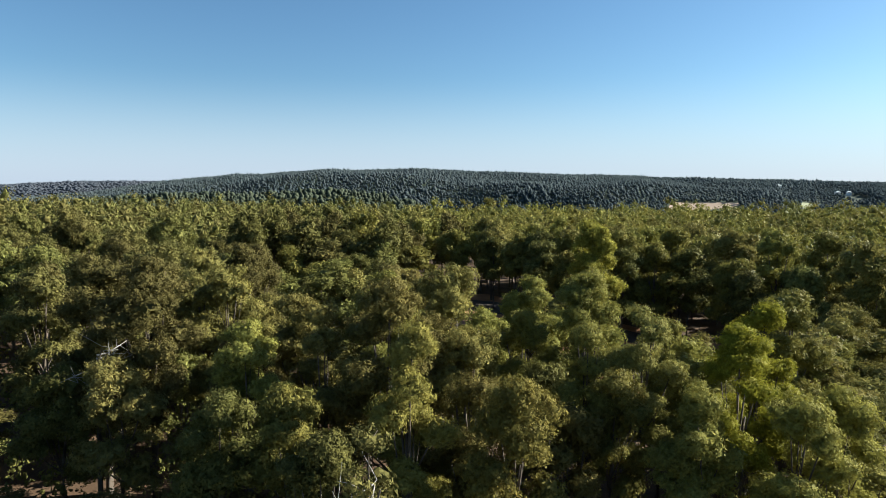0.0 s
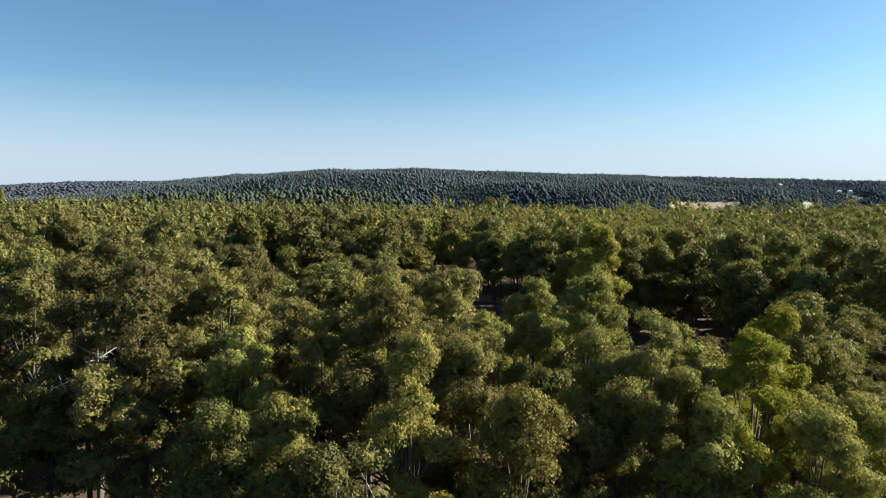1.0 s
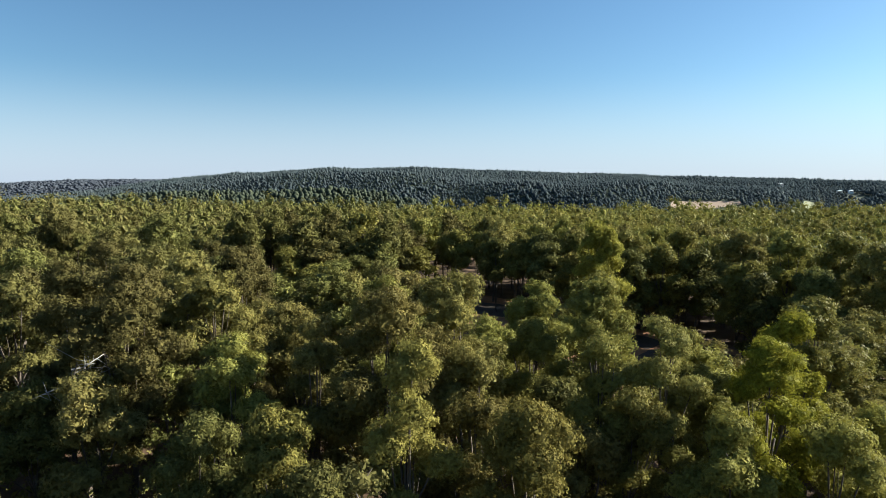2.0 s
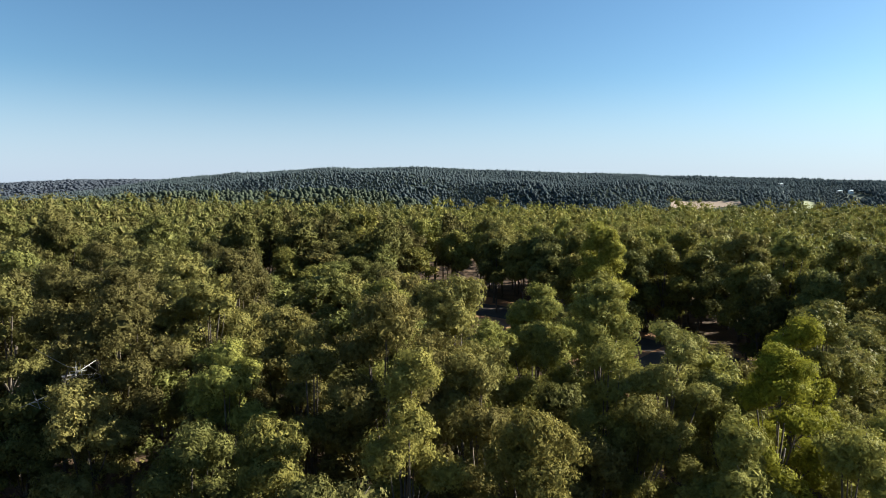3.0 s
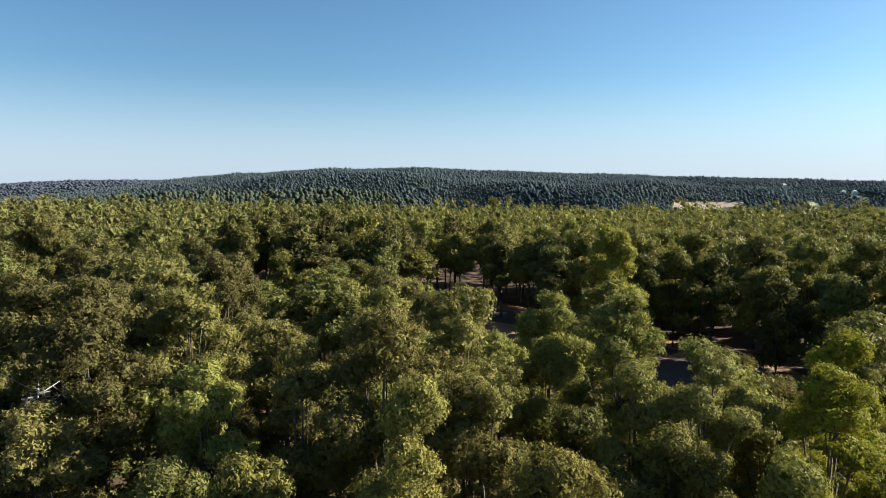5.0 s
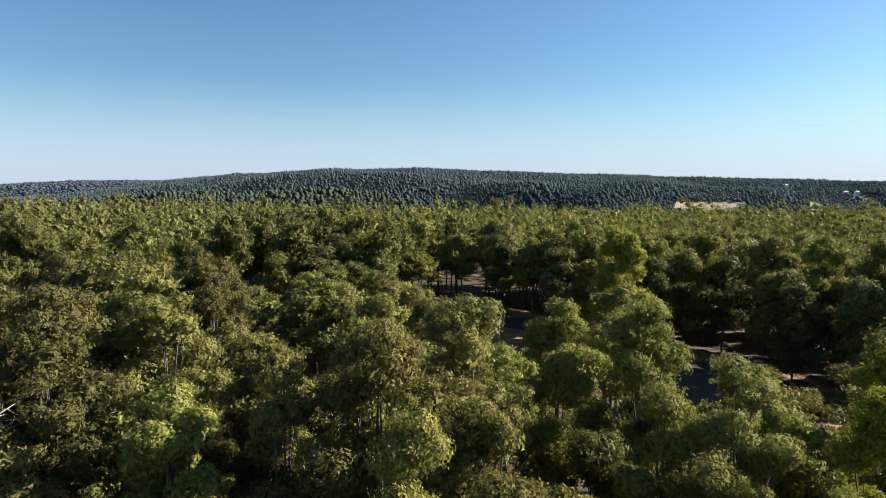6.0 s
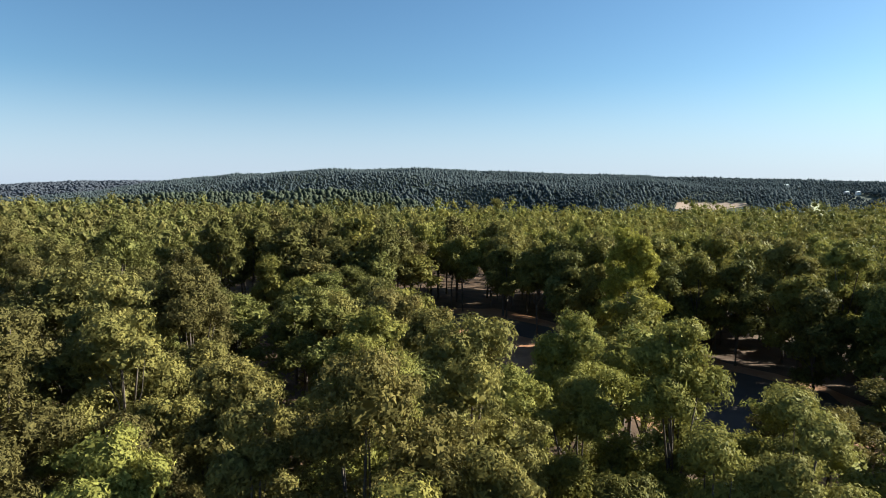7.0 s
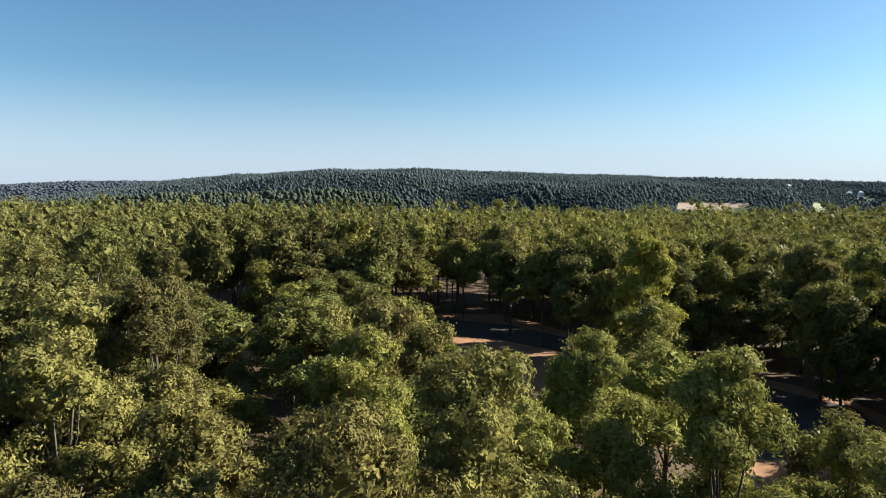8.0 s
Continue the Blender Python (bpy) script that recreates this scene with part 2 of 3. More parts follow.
def lumps(rng, centres, radii, shape, flat=0.85, rough=0.16):
    """Uneven lumps of dense inner foliage."""
    verts, faces = shape
    bent = verts[None] * (1 + rough * rng.normal(size=(len(centres), len(verts), 1)))
    bent = bent * (np.asarray(radii)[:, None, None] * np.array([1, 1, flat])) + np.asarray(centres)[:, None]
    return bent[:, faces].reshape(-1, 3, 3)


def leaves(rng, centres, radii, count, size, flat=0.75, rise=0.55, jitter=0.16, bunch=8, solid=None):
    """Leaves as slim triangles in little bunches, thick on the upper and outer skin of each clump, with gaps between the bunches.
    solid: hubs and radii of the boughs, inside which no leaf grows."""
    weight = radii ** 2
    groups = max(1, count // bunch)
    pick = rng.choice(len(centres), groups, p=weight / weight.sum())
    d = rng.normal(size=(groups, 3))
    d[:, 2] = 0.8 * d[:, 2] + 0.7 * rise
    d /= np.linalg.norm(d, axis=1)[:, None]
    r = radii[pick] * (1 - 0.22 * rng.random(groups) ** 2.0) * (1 + 0.10 * rng.normal(size=groups))
    hubs = centres[pick] + d * r[:, None] * np.array([1, 1, flat])
    if solid is not None:
        away = np.min([np.linalg.norm((hubs - h) / np.array([1, 1, 0.85]), axis=1) / a for h, a in zip(*solid)], axis=0)
        hubs, d = hubs[away > 0.84], d[away > 0.84]
        groups = len(hubs)
    facing = d + min(0.30, 1.8 * jitter) * rng.normal(size=(groups, 3))
    of = np.repeat(np.arange(groups), bunch)
    count = len(of)
    place = hubs[of] + rng.normal(size=(count, 3)) * size * (0.62 if bunch < 6 else 0.95)
    normal = facing[of] + jitter * rng.normal(size=(count, 3))
    normal /= np.linalg.norm(normal, axis=1)[:, None]
    along = np.cross(normal, rng.normal(size=(count, 3)))
    along /= np.linalg.norm(along, axis=1)[:, None]
    across = np.cross(normal, along)
    s = size * (0.55 + 0.9 * rng.random(count))[:, None]
    return np.stack([place - along * s * 0.5 - across * s * 0.40, place - along * s * 0.5 + across * s * 0.40, place + along * s * 0.9], 1)


def leaf_mesh(name, tris, mat):
    count = len(tris)
    me = bpy.data.meshes.new(name)
    me.vertices.add(count * 3)
    me.vertices.foreach_set("co", tris.reshape(-1).astype(np.float32))
    me.loops.add(count * 3)
    me.loops.foreach_set("vertex_index", np.arange(count * 3, dtype=np.int32))
    me.polygons.add(count)
    me.polygons.foreach_set("loop_start", np.arange(0, count * 3, 3, dtype=np.int32))
    me.update(calc_edges=True)
    me.materials.append(mat)
    return me


def tube(points, radii, sides):
    """Rings along a bent line: a tapered stem."""
    verts, faces = [], []
    for i, (p, r) in enumerate(zip(points, radii)):
        way = Vector(points[min(i + 1, len(points) - 1)]) - Vector(points[max(i - 1, 0)])
        q = way.to_track_quat("Z", "Y")
        for k in range(sides):
            a = 2 * math.pi * k / sides
            flare = 1 + 0.10 * math.sin(3 * a + i)
            verts.append(tuple(Vector(p) + q @ Vector((math.cos(a) * r * flare, math.sin(a) * r * flare, 0))))
    for i in range(len(points) - 1):
        for k in range(sides):
            a, b = i * sides + k, i * sides + (k + 1) % sides
            faces.append((a, b, b + sides, a + sides))
    faces.append(tuple(range((len(points) - 1) * sides, len(points) * sides)))
    return verts, faces


def tree(name, seed, height, radius, base, count, size, tint, heads=9, sides=8, lean=(0, 0), wood=BARK, puff=0.62):
    """A eucalypt: a tapered trunk that forks into limbs; each limb carries a bough, a rounded mass set all over with leafy clumps.
    base: where the crown begins, as a share of the height. puff: the usual radius of a clump."""
    rng = np.random.default_rng(seed)
    root = new(name)
    low, deep = height * base, height * (1 - base)
    bend = rng.normal(size=(5, 2)) * 0.25
    stem = []
    for k in range(5):
        f = k / 4
        stem.append((lean[0] * f ** 1.5 + bend[k][0] * f, lean[1] * f ** 1.5 + bend[k][1] * f, -0.4 + f * (low + deep * 0.55 + 0.4)))
    girth = 0.011 * height + 0.03
    v, f = tube(stem, [girth * 1.35, girth, girth * 0.85, girth * 0.6, girth * 0.3], sides)
    mesh_object("trunk", v, f, wood, root, True)
    # the boughs: one crowns the tree, the others stand round it and lower down
    hubs, spans = [], []
    turn = rng.random() * 6.28
    for k in range(heads):
        level = 0.97 - 0.80 * (k / (heads - 1)) ** 1.1 + (0 if k == 0 else rng.normal() * 0.05)
        wide = radius * math.sqrt(max(0.08, 1 - ((level - 0.42) / 0.64) ** 2))
        a = radius * rng.uniform(0.34, 0.52) * (9 / heads) ** 0.30
        way = turn + k * 2.4 + rng.normal() * 0.3
        out = radius * 0.15 * rng.random() if k == 0 else max(wide - 0.85 * a, 0.1) * rng.uniform(0.75, 1.1)
        top = low + deep * level
        hubs.append((lean[0] * top / height + math.cos(way) * out, lean[1] * top / height + math.sin(way) * out, top - 0.8 * a * level))
        spans.append(a)
    hubs, spans = np.array(hubs), np.array(spans)
    hubs[:, 2] += height - (hubs[:, 2] + 0.85 * spans).max()
    centres, radii = [], []
    for k in range(heads):
        hub, a = hubs[k], spans[k]
        number = max(4, int(2.1 * (a / puff) ** 2))
        d = rng.normal(size=(number, 3))
        d[:, 2] = d[:, 2] * 0.9 + 0.30
        d /= np.linalg.norm(d, axis=1)[:, None]
        p = puff * rng.uniform(0.5, 1.55, number)
        at = hub + d * (np.maximum(a - 0.55 * p, 0.1) * rng.uniform(0.90, 1.26, number))[:, None] * np.array([1, 1, 0.85])
        keep = np.ones(number, bool)
        for m in range(heads):
            if m != k:
                keep &= np.linalg.norm((at - hubs[m]) / np.array([1, 1, 0.85]), axis=1) > 0.86 * spans[m]
        centres.append(at[keep])
        radii.append(p[keep])
        i = int(rng.integers(2, 4))
        foot = np.array(stem[i]) if hub[2] > stem[i][2] + 0.5 else np.array(stem[2])
        knee = foot + (hub - foot) * 0.5 + np.array([0, 0, -0.04 * height * rng.random()])
        g = girth * 0.36
        v, f2 = tube([tuple(foot), tuple(knee), tuple(hub), tuple(hub + np.array([rng.normal() * 0.3, rng.normal() * 0.3, a * 0.6]))], [g, g * 0.75, g * 0.45, g * 0.15], max(4, sides - 3))
        mesh_object("limb", v, f2, wood, root, True)
        if sides >= 8 and keep.any() and k % 2:
            tip = at[keep][0]
            v, f2 = tube([tuple(knee), tuple((knee + tip) * 0.5 + rng.normal(size=3) * 0.2), tuple(tip)], [g * 0.5, g * 0.35, g * 0.12], 4)
            mesh_object("branch", v, f2, wood, root, True)
    centres, radii = np.concatenate(centres), np.concatenate(radii)
    outer = leaves(rng, centres, radii, int(count * 1.1), size, 0.72, 0.6, 0.13, solid=(hubs, spans * 0.80))
    under = leaves(rng, hubs, spans * 0.78, count // 5, size * 1.5, 0.85, 0.2, 0.5, 4)
    core = leaves(rng, centres, radii * 0.5, count // 4, size * 1.4, 0.72, 0.0, 0.6, 4)
    inner = lumps(rng, hubs, spans * 0.50, FINE, 0.85, 0.22)
    crown = new("crown", leaf_mesh("crown", np.concatenate([outer, under, core, inner]), LEAF[tint]))
    crown.parent = root
    return root


WORDS = {
    "olive": "tall eucalyptus with a dull olive-green leafy crown",
    "green": "tall eucalyptus with a dark green clumpy crown",
    "yellow": "eucalyptus with a bright yellow-green sunlit crown",
    "grey": "eucalyptus with a dull grey-green leafy crown",
    "deep": "eucalyptus with a deep dark green crown",
    "lime": "tall eucalyptus, its crown bright lime green towards the sun",
    "gold": "eucalyptus with a golden olive crown of new leaves",
    "rust": "eucalyptus with an olive crown turning rusty brown",
}
PLACED = []


def hero(x, y, top, radius, base, tint, count=18000, size=0.15, lean=(0, 0), heads=10, label="", puff=0.70):
    """A tree that stands out: its foot at x, y, its top at the height given."""
    z = float(terrain(x, y))
    PLACED.append((x, y, radius))
    t = tree("tree", int(x * 37 + y * 101) % 99991, top - z, radius, base, count, size, tint, heads, 8, lean, BARK, puff)
    t.location = (x, y, z)
    return tagged(t, label or WORDS[tint], "tree", "trees of the near forest")


# below the start of the flight
hero(-2.6, 27.0, 17.2, 1.7, 0.45, "grey", 2200, 0.11, label="thinning grey-brown eucalyptus with bare twigs in its crown", heads=8, puff=0.45)
hero(5.0, 35.2, 16.9, 3.2, 0.31, "gold", 32400, 0.101, heads=12)
hero(-1.3, 35.4, 19.7, 2.6, 0.31, "gold", 29700, 0.101, label="eucalyptus with yellow-orange new leaves on its crown")
hero(-8.2, 35.8, 16.1, 2.9, 0.31, "green", 24300, 0.109)
hero(-12.6, 36.2, 15.6, 2.8, 0.31, "deep", 20250, 0.118)
hero(-5.6, 31.0, 15.4, 2.4, 0.31, "deep", 18900, 0.109)
hero(-12.6, 42.0, 18.8, 3.2, 0.31, "green", 32400, 0.109, heads=11)
hero(-23.0, 45.0, 15.2, 3.4, 0.31, "rust", 20250, 0.126)
hero(-28.5, 47.0, 14.0, 3.4, 0.31, "deep", 17550, 0.134)
hero(21.0, 42.0, 18.2, 3.5, 0.28, "yellow", 40500, 0.109, heads=13)
hero(26.4, 49.6, 18.4, 2.7, 0.31, "yellow", 27000, 0.118, heads=9)
hero(16.6, 37.8, 15.2, 3.0, 0.31, "green", 24300, 0.118)
hero(23.2, 38.0, 15.0, 3.2, 0.31, "gold", 27000, 0.109)
hero(28.6, 43.0, 13.6, 3.4, 0.31, "gold", 20250, 0.126)
hero(32.5, 57.0, 18.2, 3.9, 0.2, "green", 22000, 0.15, heads=12)
hero(15.8, 46.0, 18.9, 3.0, 0.28, "olive", 37800, 0.109, heads=12)
hero(11.0, 44.0, 18.0, 2.4, 0.31, "green", 24300, 0.109)
hero(20.5, 47.6, 14.2, 3.0, 0.28, "green", 20250, 0.126)
# the mass of crowns over the western slope
hero(-22.4, 48.6, 22.4, 4.6, 0.30, "grey", 45900, 0.109, heads=14)
hero(-17.6, 53.4, 21.0, 3.8, 0.31, "olive", 35100, 0.118, heads=12)
hero(-27.6, 51.6, 22.0, 4.2, 0.31, "grey", 29700, 0.126, heads=12)
hero(-34.0, 54.0, 20.6, 3.2, 0.31, "grey", 14000, 0.16)
hero(-37.5, 60.0, 20.0, 4.2, 0.31, "grey", 15000, 0.18)
hero(-11.0, 51.6, 18.6, 3.6, 0.31, "olive", 32400, 0.118, heads=12)
hero(-14.2, 46.6, 17.4, 2.7, 0.31, "grey", 24300, 0.118)
hero(-20.8, 70.0, 21.4, 4.6, 0.28, "grey", 32400, 0.143, heads=13)
hero(-25.4, 67.6, 21.0, 4.4, 0.31, "rust", 24300, 0.151, heads=11)
hero(-32.0, 71.6, 21.2, 4.6, 0.31, "grey", 17000, 0.19, heads=11)
hero(-17.4, 63.6, 16.6, 3.4, 0.31, "olive", 21600, 0.143)
hero(-39.5, 79.0, 21.4, 4.6, 0.31, "grey", 20000, 0.16, puff=0.75)
hero(-26.6, 82.0, 18.5, 4.4, 0.31, "deep", 18000, 0.17, puff=0.75)
hero(-48.0, 76.0, 20.0, 5.0, 0.31, "deep", 18000, 0.18, puff=0.75)
# the middle of the wood
hero(-2.9, 43.6, 21.3, 4.6, 0.25, "olive", 51300, 0.105, heads=14)
hero(1.6, 49.6, 21.5, 4.0, 0.25, "olive", 40500, 0.109, heads=13)
hero(-7.4, 42.6, 19.6, 2.6, 0.31, "olive", 27000, 0.109)
hero(2.4, 42.6, 17.6, 2.8, 0.31, "olive", 27000, 0.109)
hero(7.6, 54.2, 17.0, 3.2, 0.28, "green", 27000, 0.118, heads=11)
hero(13.2, 54.2, 20.3, 3.7, 0.24, "green", 37800, 0.118, heads=13)
hero(2.6, 38.6, 15.8, 2.4, 0.31, "olive", 20250, 0.109)
hero(12.8, 42.4, 15.0, 2.5, 0.31, "green", 18000, 0.12)
hero(9.4, 41.0, 13.2, 2.5, 0.31, "olive", 16000, 0.12)
hero(8.8, 47.6, 14.2, 2.6, 0.31, "deep", 18900, 0.118)
hero(10.2, 68.4, 17.8, 3.9, 0.34, "green", 35100, 0.134, heads=12, label="rounded olive-green eucalyptus on several bare stems")
hero(20.8, 56.4, 15.7, 2.9, 0.25, "green", 29700, 0.126, heads=12)
hero(4.4, 58.6, 16.0, 3.4, 0.31, "green", 24300, 0.126)
hero(-5.4, 64.8, 18.9, 4.0, 0.31, "green", 29700, 0.134, heads=12)
hero(-3.0, 54.0, 17.6, 2.8, 0.31, "green", 21600, 0.126)
hero(-1.2, 76.0, 16.6, 3.6, 0.31, "olive", 14000, 0.19)
hero(-5.4, 83.5, 17.4, 3.9, 0.31, "rust", 13000, 0.21, puff=0.7)
hero(-12.0, 90.0, 15.6, 5.0, 0.25, "olive", 14000, 0.23, heads=12, puff=0.75)
hero(-10.4, 76.0, 13.6, 4.0, 0.25, "deep", 12000, 0.2, puff=0.7)
# round the clearing
hero(27.4, 112.0, 21.4, 5.4, 0.10, "lime", 26000, 0.24, heads=17, puff=0.8, label="very tall eucalyptus, its crown bright yellow-green towards the sun")
hero(23.4, 116.5, 15.5, 3.8, 0.2, "green", 11000, 0.28, puff=0.85)
hero(-31.8, 134.0, 14.6, 4.3, 0.16, "green", 14000, 0.27, heads=13, puff=0.8, label="rounded fresh green tree at the edge of a dirt glade")
hero(54.0, 113.5, 14.4, 5.0, 0.15, "green", 12000, 0.3, puff=0.85)
hero(63.0, 109.0, 13.4, 5.2, 0.15, "deep", 12000, 0.3, puff=0.85)
hero(25.0, 151.0, 17.0, 4.6, 0.42, "green", 8000, 0.36, puff=1.0)
hero(33.5, 141.0, 16.0, 4.8, 0.16, "green", 8000, 0.36, puff=1.0)
hero(42.0, 133.0, 15.0, 4.8, 0.16, "olive", 8000, 0.36, puff=1.0)
hero(36.5, 124.0, 15.5, 4.4, 0.16, "deep", 9000, 0.32, puff=0.9)
hero(43.5, 126.0, 16.0, 4.4, 0.16, "green", 9000, 0.32, puff=0.9)
hero(50.0, 125.0, 15.0, 4.4, 0.16, "deep", 9000, 0.32, puff=0.9)
hero(53.0, 107.5, 13.0, 4.2, 0.10, "deep", 12000, 0.26, puff=0.85)
hero(60.5, 103.5, 14.5, 4.6, 0.10, "deep", 12000, 0.26, puff=0.85)
# a ring added on the sunward side, to cast shade over the clearing
hero(68.0, 96.0, 17.0, 4.8, 0.15, "green", 11000, 0.3, puff=0.9)
hero(71.0, 104.0, 18.5, 5.0, 0.15, "olive", 11000, 0.3, puff=0.9)
hero(72.0, 116.0, 19.0, 5.0, 0.15, "green", 11000, 0.3, puff=0.9)
hero(66.0, 122.0, 18.5, 5.0, 0.16, "green", 10000, 0.32, puff=0.9)
hero(60.0, 129.0, 18.0, 5.0, 0.16, "olive", 10000, 0.32, puff=0.9)
hero(51.0, 136.0, 18.0, 5.0, 0.16, "green", 9000, 0.34, puff=0.9)
hero(17.5, 136.0, 17.0, 4.5, 0.42, "green", 8000, 0.36, puff=1.0)
hero(12.6, 143.5, 16.0, 4.2, 0.42, "deep", 8000, 0.36, puff=1.0)
hero(13.0, 156.0, 17.0, 4.4, 0.42, "olive", 8000, 0.36, puff=1.0)
hero(4.2, 158.0, 17.0, 4.4, 0.42, "green", 8000, 0.36, puff=1.0)
# more trees added close by, so that little sun reaches the road
hero(26.0, 126.0, 18.0, 4.8, 0.42, "green", 8000, 0.36, puff=1.0)
hero(20.4, 123.0, 16.5, 4.0, 0.42, "deep", 9000, 0.34, puff=1.0)
hero(21.5, 133.0, 17.5, 4.6, 0.42, "deep", 8000, 0.36, puff=1.0)
hero(28.0, 133.0, 19.0, 4.8, 0.42, "olive", 8000, 0.36, puff=1.0)
hero(38.0, 131.0, 18.0, 4.8, 0.16, "green", 8000, 0.36, puff=1.0)
hero(22.0, 280.0, 21.5, 2.8, 0.31, "olive", 3000, 0.486, puff=1.2, label="lone tall eucalyptus standing above the far canopy")

# the other trees that can be told apart: kinds built once and set out again
rng = np.random.default_rng(11)
TINTS = ("olive", "deep", "green", "grey", "green", "olive", "rust", "deep")
NEAR_KINDS, MID_KINDS, WALL_KINDS = [], [], []
for k in range(8):
    NEAR_KINDS.append(tree("tree", 500 + k, 14.0, 3.3, 0.16, 5600, 0.145, TINTS[k], 7, 7, tuple(rng.normal(size=2) * 0.5), BARK, 0.62))
for k in range(8):
    MID_KINDS.append(tree("tree", 700 + k, 18.0, 4.4, 0.42, 5600, 0.21, TINTS[k], 8, 6, tuple(rng.normal(size=2) * 0.7), BARK, 0.8))
for k in range(8):
    WALL_KINDS.append(tree("tree", 900 + k, 18.0, 4.6, 0.46, 2300, 0.42, TINTS[k], 8, 5, tuple(rng.normal(size=2) * 0.7), BARK, 1.0))
spots = []
LOOSE = []
SIGHT_LANES = [[(-12.5, 60), (-9.2, 60), (-28, 131), (-38, 131)], [(8.3, 45), (12.2, 45), (41.4, 92), (28, 92)]]   # sight lines from the flight's end to the bare dirt, kept free of trees
for j in range(-3, 35):
    for i in range(-24, 25):
        px = (i + 0.5 * (j % 2) + rng.uniform(-0.46, 0.46)) * 5.8
        py = (j + rng.uniform(-0.46, 0.46)) * 5.8
        side_room = 0.74 * max(py + 4, 0) + 7
        pick, turn, tall, wide, keep = int(rng.integers(8)), rng.uniform(0, 6.28), rng.uniform(0.66, 1.14), rng.uniform(0.75, 1.15), rng.random()
        if inside(px, py, CLEARING) or inside(px, py, GLADE) or any(math.hypot(px - a, py - b) < 0.62 * r + 1.5 for a, b, r in PLACED):
            continue
        behind = 128 < py < 192 and -44 < px < 92
        if 66 < py < 134 and 0 < px < 16 or any(inside(px, py, gap) for gap in SIGHT_LANES):
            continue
        if (py > 128 and not behind) or keep < (0.40 if px < 8 and 60 < py < 128 else 0.22):
            continue
        if abs(px) > side_room or py < 6:
            LOOSE.append((px, py))
            continue
        if px < -26:
            pick = (1, 3, 7)[pick % 3]
        # low western trees: darker tints stand in for the shade over them
        elif px < -5 and py < 47:
            pick = (1, 3, 7)[pick % 3]
        elif px < -8 and py > 55 and pick in (0, 2, 5):
            pick = (3, 6, 7)[pick % 3]
        elif px > 10 and py > 62:
            pick = (0, 2, 4, 5)[pick % 4]
        z = float(terrain(px, py))
        if py < 62:
            kind, h = NEAR_KINDS[pick], (0.46 + 0.34 * step(32, 60, py)) * tall * (0.7 if px < -13 and py < 44 else 1.0)
        elif py < 100:
            kind, h = MID_KINDS[pick], (0.76 + 0.12 * step(62, 100, py) + 0.10 * (px < -26)) * tall
        elif py < 134 and -32 < px < 16:
            kind, h = MID_KINDS[pick], 0.62 * tall
        else:
            kind, h = (WALL_KINDS if behind else MID_KINDS)[pick], 1.02 * tall
        m = Matrix.Translation((px, py, z)) @ Matrix.Rotation(turn, 4, "Z") @ Matrix.Diagonal((wide, wide, h, 1))
        spots.append((math.hypot(px, py - 25), kind, m))
spots.sort(key=lambda q: q[0])
SINGLE = 252
first = {}
for k, kind in enumerate(NEAR_KINDS + MID_KINDS + WALL_KINDS):
    tagged(kind, WORDS[TINTS[k % 8]], "tree", "trees of the near forest")
for _, kind, m in spots[:SINGLE]:
    if kind in first:
        copy_thing(kind, m)
    else:
        first[kind] = m


def joined(name, pieces, mat, label):
    """Crowns or stems of many trees as one mesh: pieces are (mesh, matrix)."""
    verts, faces, start = [], [], 0
    for me, m in pieces:
        co = np.empty(len(me.vertices) * 3, np.float32)
        me.vertices.foreach_get("co", co)
        co = co.reshape(-1, 3) @ np.array(m.to_3x3()).T + np.array(m.translation)
        me.calc_loop_triangles()
        tri = np.empty(len(me.loop_triangles) * 3, np.int32)
        me.loop_triangles.foreach_get("vertices", tri)
        verts.append(co)
        faces.append(tri.reshape(-1, 3) + start)
        start += len(co)
    verts, faces = np.concatenate(verts), np.concatenate(faces)
    me = bpy.data.meshes.new(name)
    me.vertices.add(len(verts))
    me.vertices.foreach_set("co", verts.reshape(-1).astype(np.float32))
    me.loops.add(len(faces) * 3)
    me.loops.foreach_set("vertex_index", faces.reshape(-1).astype(np.int32))
    me.polygons.add(len(faces))
    me.polygons.foreach_set("loop_start", np.arange(0, len(faces) * 3, 3, dtype=np.int32))
    me.update(calc_edges=True)
    me.materials.append(mat)
    return tagged(new(name, me), label, "forest", kind="stuff")


far_crowns, far_stems = {}, []
for _, kind, m in spots[SINGLE:]:
    for child in kind.children:
        if child.name.startswith("crown"):
            far_crowns.setdefault(child.data.materials[0], []).append((child.data, m))
        else:
            far_stems.append((child.data, m))
for mat, pieces in far_crowns.items():
    joined("forest_crowns", pieces, mat, "leafy crowns of the trees behind the clearing")
joined("forest_stems", far_stems, BARK, "bare grey-brown stems of the trees behind the clearing")
for kind in NEAR_KINDS + MID_KINDS + WALL_KINDS:
    if kind in first:
        kind.matrix_basis = first[kind]
    else:
        for child in list(kind.children):
            bpy.data.objects.remove(child)
        bpy.data.objects.remove(kind)

